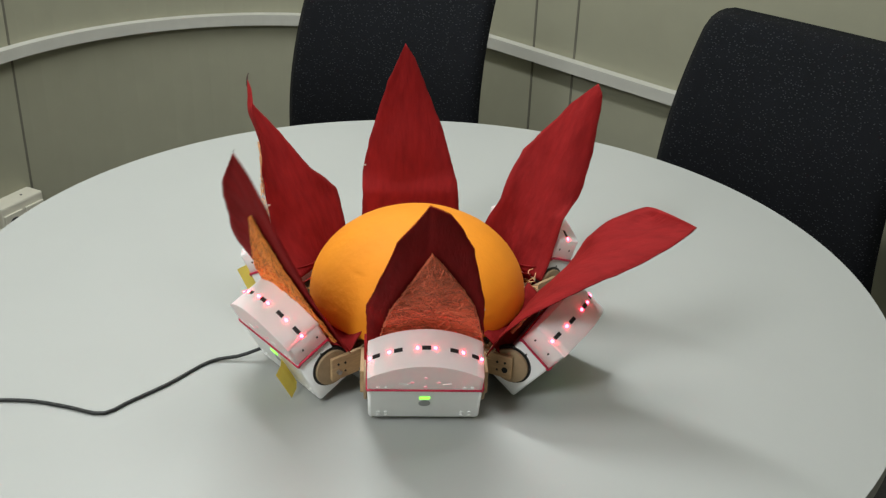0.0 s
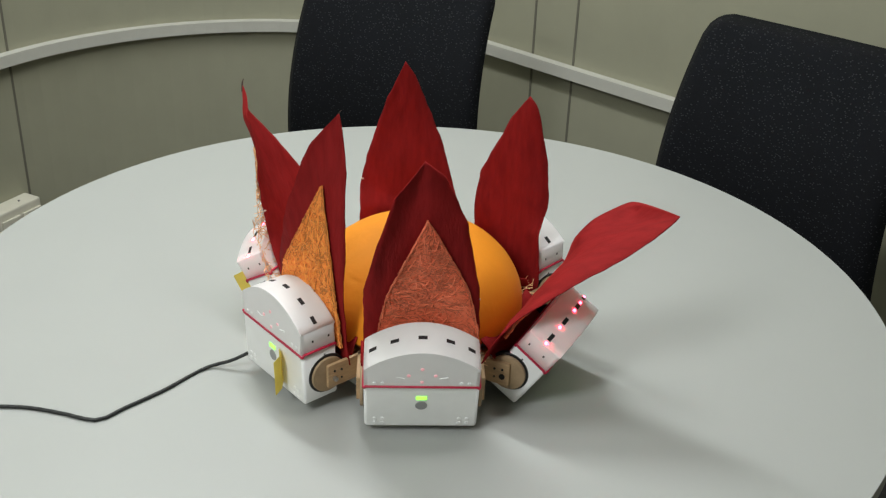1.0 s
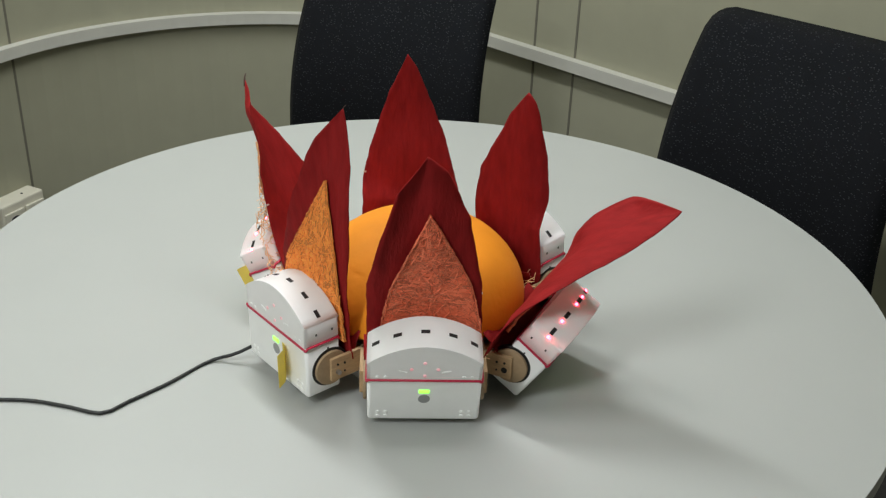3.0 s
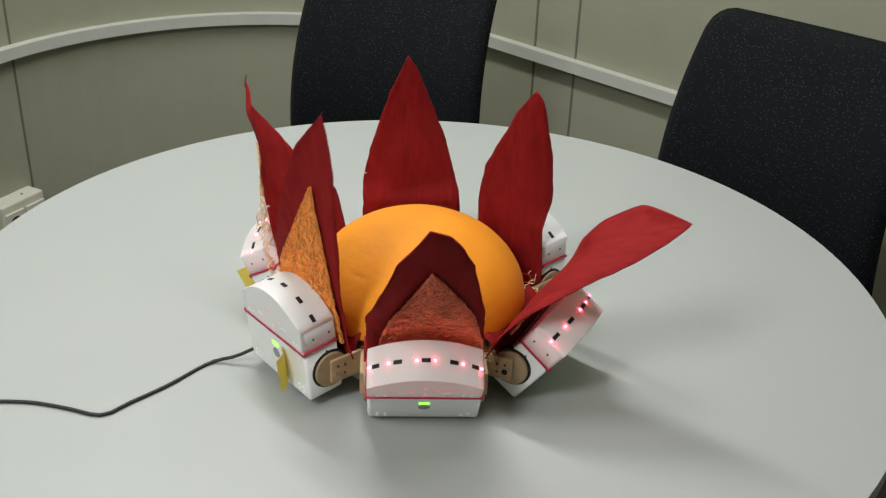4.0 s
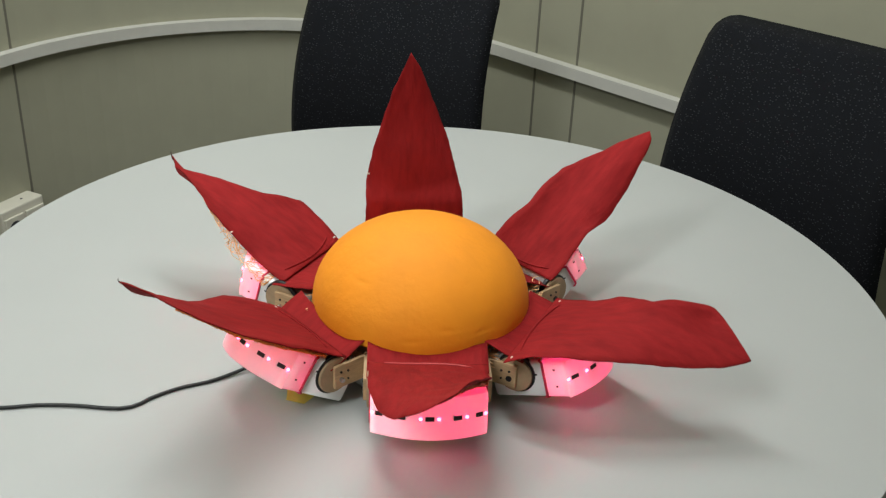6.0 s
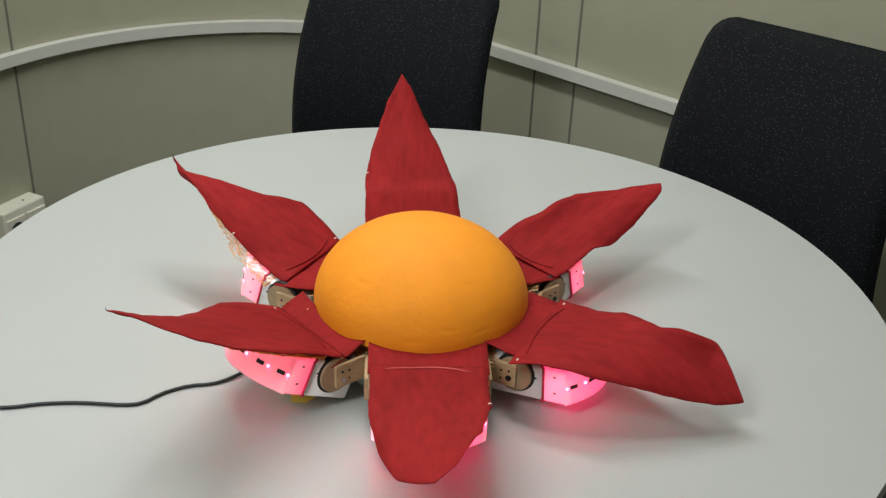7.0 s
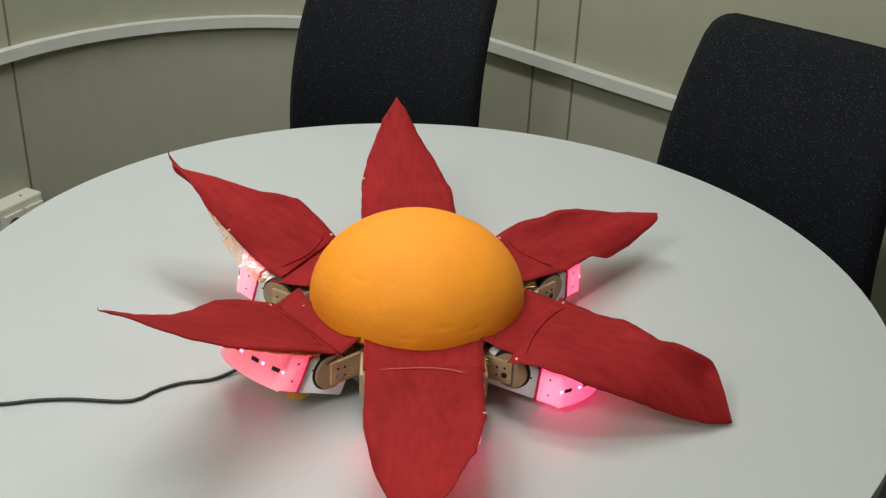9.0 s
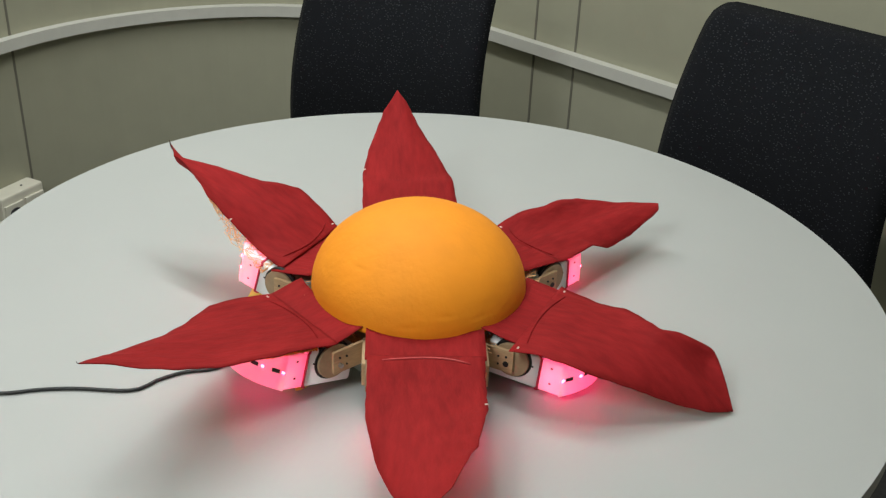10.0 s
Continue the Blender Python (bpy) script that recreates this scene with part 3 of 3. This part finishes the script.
    # crease ridge; on the front petal the light it catches is a paler colour
    pts = [petal_point(k, 0.02 + 0.06 * (a * a), a, 0.0012) for a in [i / 10 * 1.5 - 0.75 for i in range(11)]]
    part("crease_ridge", tube(bmesh.new(), pts, 0.0011, 6, [0.4] + [1] * 9 + [0.4]), M_RIDGE_LIT if k == 0 else M_PETAL, petal, "raised crimson crease near the petal root", True)
    if k in (4, 5):
        p, q = petal_point(k, 0.97, 0.0), petal_point(k, 1.0, 0.0)
        d = (q - p).normalized()
        part("stem_tip", tube(bmesh.new(), [p, q, q + d * 0.002 * (k == 4) + d * 0.002 + Vector((0, 0, 0.001)), q + d * 0.004 * (k == 4) + d * 0.003 + Vector((0, 0, 0.003))], 0.0011 if k == 4 else 0.0005, 6, [1.4, 1.0, 0.7, 0.4]), M_STEM, petal, "dry brown stem tip", True)
    for s, a in TORN[k]:
        p = petal_point(k, s, a, 0.0008)
        part("torn_spot", boxed(p.x - 0.0016, p.x + 0.0022, p.y - 0.0009, p.y + 0.0012, p.z - 0.001, p.z + 0.0006, 0.0005), M_PALE, petal, "pale torn fibre spot")
    LEAVES[k] = petal
    return th


ADDED_GLOWS, LEDS, FLAPS, LEAVES = {}, [], [], {}
# pale torn spots of each petal: share of its length, share across
TORN = {0: [(0.36, 0.985)], 1: [(0.03, 0.9), (0.03, -0.9)], 2: [(0.03, 0.9)], 3: [(0.42, 0.99)], 4: [(0.03, -0.92), (0.4, 0.98)], 5: [(0.04, -0.9)]}
material_button = material("grey_button", (0.30, 0.30, 0.30), 0.35, 0.9, 60)
MODULES = {k: robot_module(k) for k in range(6)}


def flower_base():
    th = thing("flower_base", pose(FLOWER[0], FLOWER[1], TABLE_Z), "white hub with plywood hinge brackets under an orange foam dome", "robot base")
    z = HINGE_Z - TABLE_Z
    hub = part("hub", prism(bmesh.new(), disc_outline(0.112, 12), 0.0, 0.056, 0.003), M_BODY, th, "white plastic hub")
    # small dark emblem on the hub: ring and bars
    for a in (-22, 30, 100, -80):
        m = pose(0.1115 * math.sin(radians(a)), -0.1115 * math.cos(radians(a)), 0.028, 0, 0, a)
        for x, zz, r in ((0.0, 0.004, 0.0055),):
            ring = [(x + r * math.cos(i * 0.393), -0.0006, zz + r * math.sin(i * 0.393)) for i in range(18)]
            part("emblem", tube(bmesh.new(), ring, 0.0008, 5), M_INK, th, "small dark printed mark").matrix_basis = m
        for x, zz in ((-0.004, -0.006), (0.004, -0.006), (0.0, 0.004)):
            part("emblem_bar", boxed(x - 0.002, x + 0.002, -0.0008, 0.0004, zz - 0.0012, zz + 0.0012), M_INK, th).matrix_basis = m
    # dome
    b = bmesh.new()
    n, rings, rr = 220, 80, []
    # short dents pressed into the foam: place, direction
    dents = [((0.42, -0.62, 0.66), (0.8, 0.5, 0.3)), ((0.55, -0.81, 0.20), (0.8, 0.5, 0.15)), ((-0.05, -0.98, 0.16), (1, 0, 0.1)), ((0.25, -0.93, 0.28), (0.9, 0.3, -0.2)), ((-0.5, -0.6, 0.62), (0.6, -0.5, 0.1))]
    for i in range(rings):
        e = math.pi / 2 * i / rings
        ring = []
        for j in range(n):
            a = 2 * math.pi * j / n
            d = Vector((math.cos(a) * math.cos(e), math.sin(a) * math.cos(e), math.sin(e)))
            g = 1 + 0.004 * noise.noise(d * 3) + 0.0016 * noise.noise(d * 14) + 0.0010 * noise.noise(d * 40)
            for at, way in dents:
                q, way = d - Vector(at).normalized(), Vector(way).normalized()
                if q.length < 0.25:
                    g -= 0.006 * math.exp(-(q.dot(way) / 0.07) ** 2 - ((q - way * q.dot(way)).length / 0.022) ** 2)
            ring.append(b.verts.new((d.x * 0.1257 * g, d.y * 0.1257 * g, d.z * 0.0952 * g)))
        rr.append(ring)
    top = b.verts.new((0, 0, 0.0952))
    for i in range(rings - 1):
        for j in range(n):
            b.faces.new((rr[i][j], rr[i][(j + 1) % n], rr[i + 1][(j + 1) % n], rr[i + 1][j]))
    for j in range(n):
        b.faces.new((rr[-1][j], rr[-1][(j + 1) % n], top))
    b.faces.new(rr[0][::-1])
    dome = part("dome", b, M_DOME, th, "orange painted foam half ball with small dents", True)
    dome.location = (0, 0, 0.7972 - TABLE_Z)
    dome.data.polygons[len(dome.data.polygons) - 1].use_smooth = False
    # straw under the dome's rim
    rng = random.Random(5)
    paths = []
    for i in range(1600):
        a, r, zz = rng.uniform(0, 6.283), rng.uniform(0.112, 0.143), rng.uniform(z + 0.002, z + 0.024)
        if any(abs((a - radians(h[0] - 90) + math.pi) % (2 * math.pi) - math.pi) < 0.42 for h in HINGE.values()):
            r, zz = min(r, 0.120), min(zz, z + 0.003)
        elif math.sin(a) < -0.6:
            r, zz = min(r, 0.130), min(zz, z + 0.012)
        else:
            r, zz = r + 0.004 * rng.random(), zz
        t, ln = a + math.pi / 2 + rng.gauss(0, 0.6), rng.uniform(0.006, 0.018)
        bend = rng.uniform(-1.5, 1.5)
        p, pts = Vector((r * math.cos(a), r * math.sin(a), zz)), []
        for j in range(4):
            pts.append(p.copy())
            t += bend / 3
            p = p + Vector((math.cos(t), math.sin(t), rng.uniform(-0.25, 0.25))) * ln / 3
        paths.append(pts)
    tagged(part("straw_wreath", strands_mesh(bmesh.new(), paths, 0.0005), M_STRAW, th, "frayed straw coloured sisal wreath"), kind="stuff")
    # hinge brackets
    for k, (a, r, side) in HINGE.items():
        at = pose(0, 0, -TABLE_Z) @ pose(-FLOWER[0], -FLOWER[1], 0) @ module_pose(k, 0)
        br = part("bracket", boxed(-0.060, 0.060, -0.050, -0.046, -0.028, 0.014, 0.0006), M_PLY, th, "plywood hinge bracket")
        br.matrix_basis = at
        for sx in (-1, 1):
            plate = part("side_plate", prism(bmesh.new(), rounded_rect(-0.048, 0.004, -0.0145, 0.0135, 0.0015, 2), -0.002, 0.002, 0.0004, segs=1), M_PLY, br, "plywood side plate")
            plate.matrix_basis = pose(sx * 0.0655, 0, 0) @ pose(0, 0, 0, 90, 0, 90)
            ob = part("hinge_disc", prism(bmesh.new(), disc_outline(0.0205, 32), -0.0018, 0.0018, 0.0006, segs=1), M_PLYEDGE, br, "round plywood hinge disc")
            ob.matrix_basis = pose(sx * 0.0616, 0, 0) @ pose(0, 0, 0, 0, 90)
            ob = part("hinge_ring", prism(bmesh.new(), disc_outline(0.0232, 32), -0.0026, 0.0026, 0.0006, segs=1), M_BLACK, br, "black rubber hinge ring")
            ob.matrix_basis = pose(sx * 0.0571, 0, 0) @ pose(0, 0, 0, 0, 90)
            for y, zz, rr2 in ((-0.004, -0.004, 0.0034), (-0.013, 0.004, 0.0013), (-0.004, 0.005, 0.0013), (-0.013, -0.006, 0.0011)):
                b = prism(bmesh.new(), disc_outline(rr2 * (0.6 if rr2 > 0.002 and k in (4, 5) else 1), 12), -0.0006, 0.0006) if rr2 < 0.002 or k not in (4, 5) else prism(bmesh.new(), disc_outline(rr2 * 0.8, 6), -0.004, 0.004, 0.0004, segs=1)
                ob = part("screw" if rr2 > 0.002 else "screw_hole", b, M_SCREW if (rr2 > 0.002 and k in (4, 5)) else M_HOLE, br)
                ob.matrix_basis = pose(sx * 0.0679, y, zz) @ pose(0, 0, 0, 0, 90)
        # cloth flap between dome and petal
        inner = 0.116
        length = r - inner + 0.010
        b, grid = bmesh.new(), []
        for lift in (0.0, -0.0012):
            g = []
            for i in range(9):
                row = []
                for j in range(13):
                    w, y = (j / 12 * 2 - 1) * 0.064, i / 8 * length
                    v = 0.0012 * noise.noise(Vector((w * 40 + k, y * 50, 2.0 + k))) - 0.0015 * (i / 8) ** 2 + lift + 0.0045 * abs(j / 6 - 1) ** 3 * (1 - i / 8) ** 2
                    row.append(b.verts.new((w, y - 0.006 * abs(j / 6 - 1) ** 2 * (i < 1), v)))
                g.append(row)
            grid.append(g)
            for i in range(8):
                for j in range(12):
                    b.faces.new((g[i][j], g[i][j + 1], g[i + 1][j + 1], g[i + 1][j]))
        edge = [(0, j) for j in range(13)] + [(i, 12) for i in range(1, 9)] + [(8, j) for j in range(11, -1, -1)] + [(i, 0) for i in range(7, 0, -1)]
        for (i, j), (m, n2) in zip(edge, edge[1:] + edge[:1]):
            b.faces.new((grid[0][i][j], grid[0][m][n2], grid[1][m][n2], grid[1][i][j]))
        bmesh.ops.recalc_face_normals(b, faces=b.faces)
        flap = part("leaf_flap", b, M_PETAL, th, "folded crimson leaf flap", True)
        FLAPS.append((k, flap, inner))
    return th


flower_base()


# ---- the cable ----
CABLE_UP = [(-0.545, -0.292), (-0.50, -0.288), (-0.438, -0.283), (-0.401, -0.283), (-0.362, -0.291), (-0.323, -0.300), (-0.300, -0.277), (-0.266, -0.241), (-0.231, -0.196)]
CABLE_FLAT = [(-0.545, -0.292), (-0.50, -0.290), (-0.436, -0.286), (-0.401, -0.277), (-0.362, -0.272), (-0.301, -0.271), (-0.277, -0.249), (-0.252, -0.233), (-0.219, -0.223)]
PIECES = 46


def cable_line(swing):
    """The cable's course, from the table's rim to the module that it feeds."""
    k = min(1.0, max(0.0, (swing - 28) / 30))
    pts = [Vector((*(Vector(a) * k + Vector(b) * (1 - k)), TABLE_Z + 0.0022)) for a, b in zip(CABLE_UP, CABLE_FLAT)]
    m = module_pose(5, swing)
    end = m @ Vector((0.054, -0.020, OUT_V + 0.006))
    pts += [pts[-1].lerp(end, 0.55) + Vector((0, 0, -0.003)), end]
    pts = [Vector((-0.612, -0.296, TABLE_Z - 0.03)), Vector((-0.597, -0.294, TABLE_Z + 0.004))] + pts
    fine = []
    for i in range(len(pts) - 1):
        p0, p1, p2, p3 = pts[max(i - 1, 0)], pts[i], pts[i + 1], pts[min(i + 2, len(pts) - 1)]
        for j in range(12):
            t = j / 12
            fine.append(0.5 * (2 * p1 + (p2 - p0) * t + (2 * p0 - 5 * p1 + 4 * p2 - p3) * t * t + (3 * p1 - p0 - 3 * p2 + p3) * t ** 3))
    fine.append(pts[-1])
    run = [0.0]
    for a, b in zip(fine, fine[1:]):
        run.append(run[-1] + (b - a).length)
    res, j = [], 0
    for i in range(PIECES + 1):
        d = run[-1] * i / PIECES
        while j < len(run) - 2 and run[j + 1] < d:
            j += 1
        q = (d - run[j]) / max(1e-9, run[j + 1] - run[j])
        res.append(fine[j].lerp(fine[j + 1], min(1, q)))
    return res


def piece_pose(a, b):
    d = b - a
    return Matrix.Translation((a + b) / 2) @ d.to_track_quat("Y", "Z").to_matrix().to_4x4()


def usb_cable():
    th = thing("usb_cable", pose(0, 0, 0), "thin black cable lying on the table, plugged into a robot module", "cable")
    line = cable_line(90)
    ln = (line[1] - line[0]).length * 0.56
    b = bmesh.new()
    tube(b, [(0, y, 0) for y in (-ln - 0.0014, -ln - 0.0008, -ln, ln, ln + 0.0008, ln + 0.0014)], 0.0021, 8, [0.25, 0.75, 1, 1, 0.75, 0.25])
    first = part("cable_piece", b, M_CABLE, th, "", True)
    pieces = [first]
    for i in range(1, PIECES):
        ob = new("cable_piece", first.data)
        ob.parent = th
        pieces.append(ob)
    return pieces


CABLE = usb_cable()


def motions():
    for k, rows in SWING.items():
        walk(MODULES[k], [(t, module_pose(k, a)) for t, a in rows])
        # the added emitter slides out of the opaque body, so the cap's glow grows as the module leans out
        walk(ADDED_GLOWS[k], [(t, pose(0, 0.0195 + 0.025 * min(1.0, max(0.0, (62 - a) / 60)) ** 2.0, 0)) for t, a in rows])
    for k, rows in FLEX.items():
        walk(LEAVES[k], [(t, pose(0, 0.004, 0.022) @ pose(0, 0, 0, a) @ pose(0, -0.004, -0.022)) for t, a in rows])
    # diodes sink into the opaque body to go dark while the module stands
    for k, led, w in LEDS:
        slope = -2 * (TIP - SHOULDER) * w / W2 ** 2
        turn = math.degrees(math.atan2(-slope, 1))
        walk(led, [(t, pose(-w, 0.008 + (end_curve(w) - 0.008) * min(1.0, max(0.0, (74 - a) / 6)), -0.008, 0, 0, turn)) for t, a in SWING[k]])
    for k, flap, inner in FLAPS:
        az, r, side = HINGE[k]
        s, c = math.sin(radians(az)), math.cos(radians(az))
        rows = [(t, pose(s * inner + c * side, -c * inner + s * side, 0.8005 - TABLE_Z, -min(66.0, 0.75 * max(0, a - 8)), 0, 180 + az)) for t, a in SWING[k]]
        walk(flap, rows)
    times = [t for t, a in SWING[5]]
    lines = [cable_line(a) for t, a in SWING[5]]
    for i, ob in enumerate(CABLE):
        walk(ob, [(t, piece_pose(l[i], l[i + 1])) for t, l in zip(times, lines)])


motions()
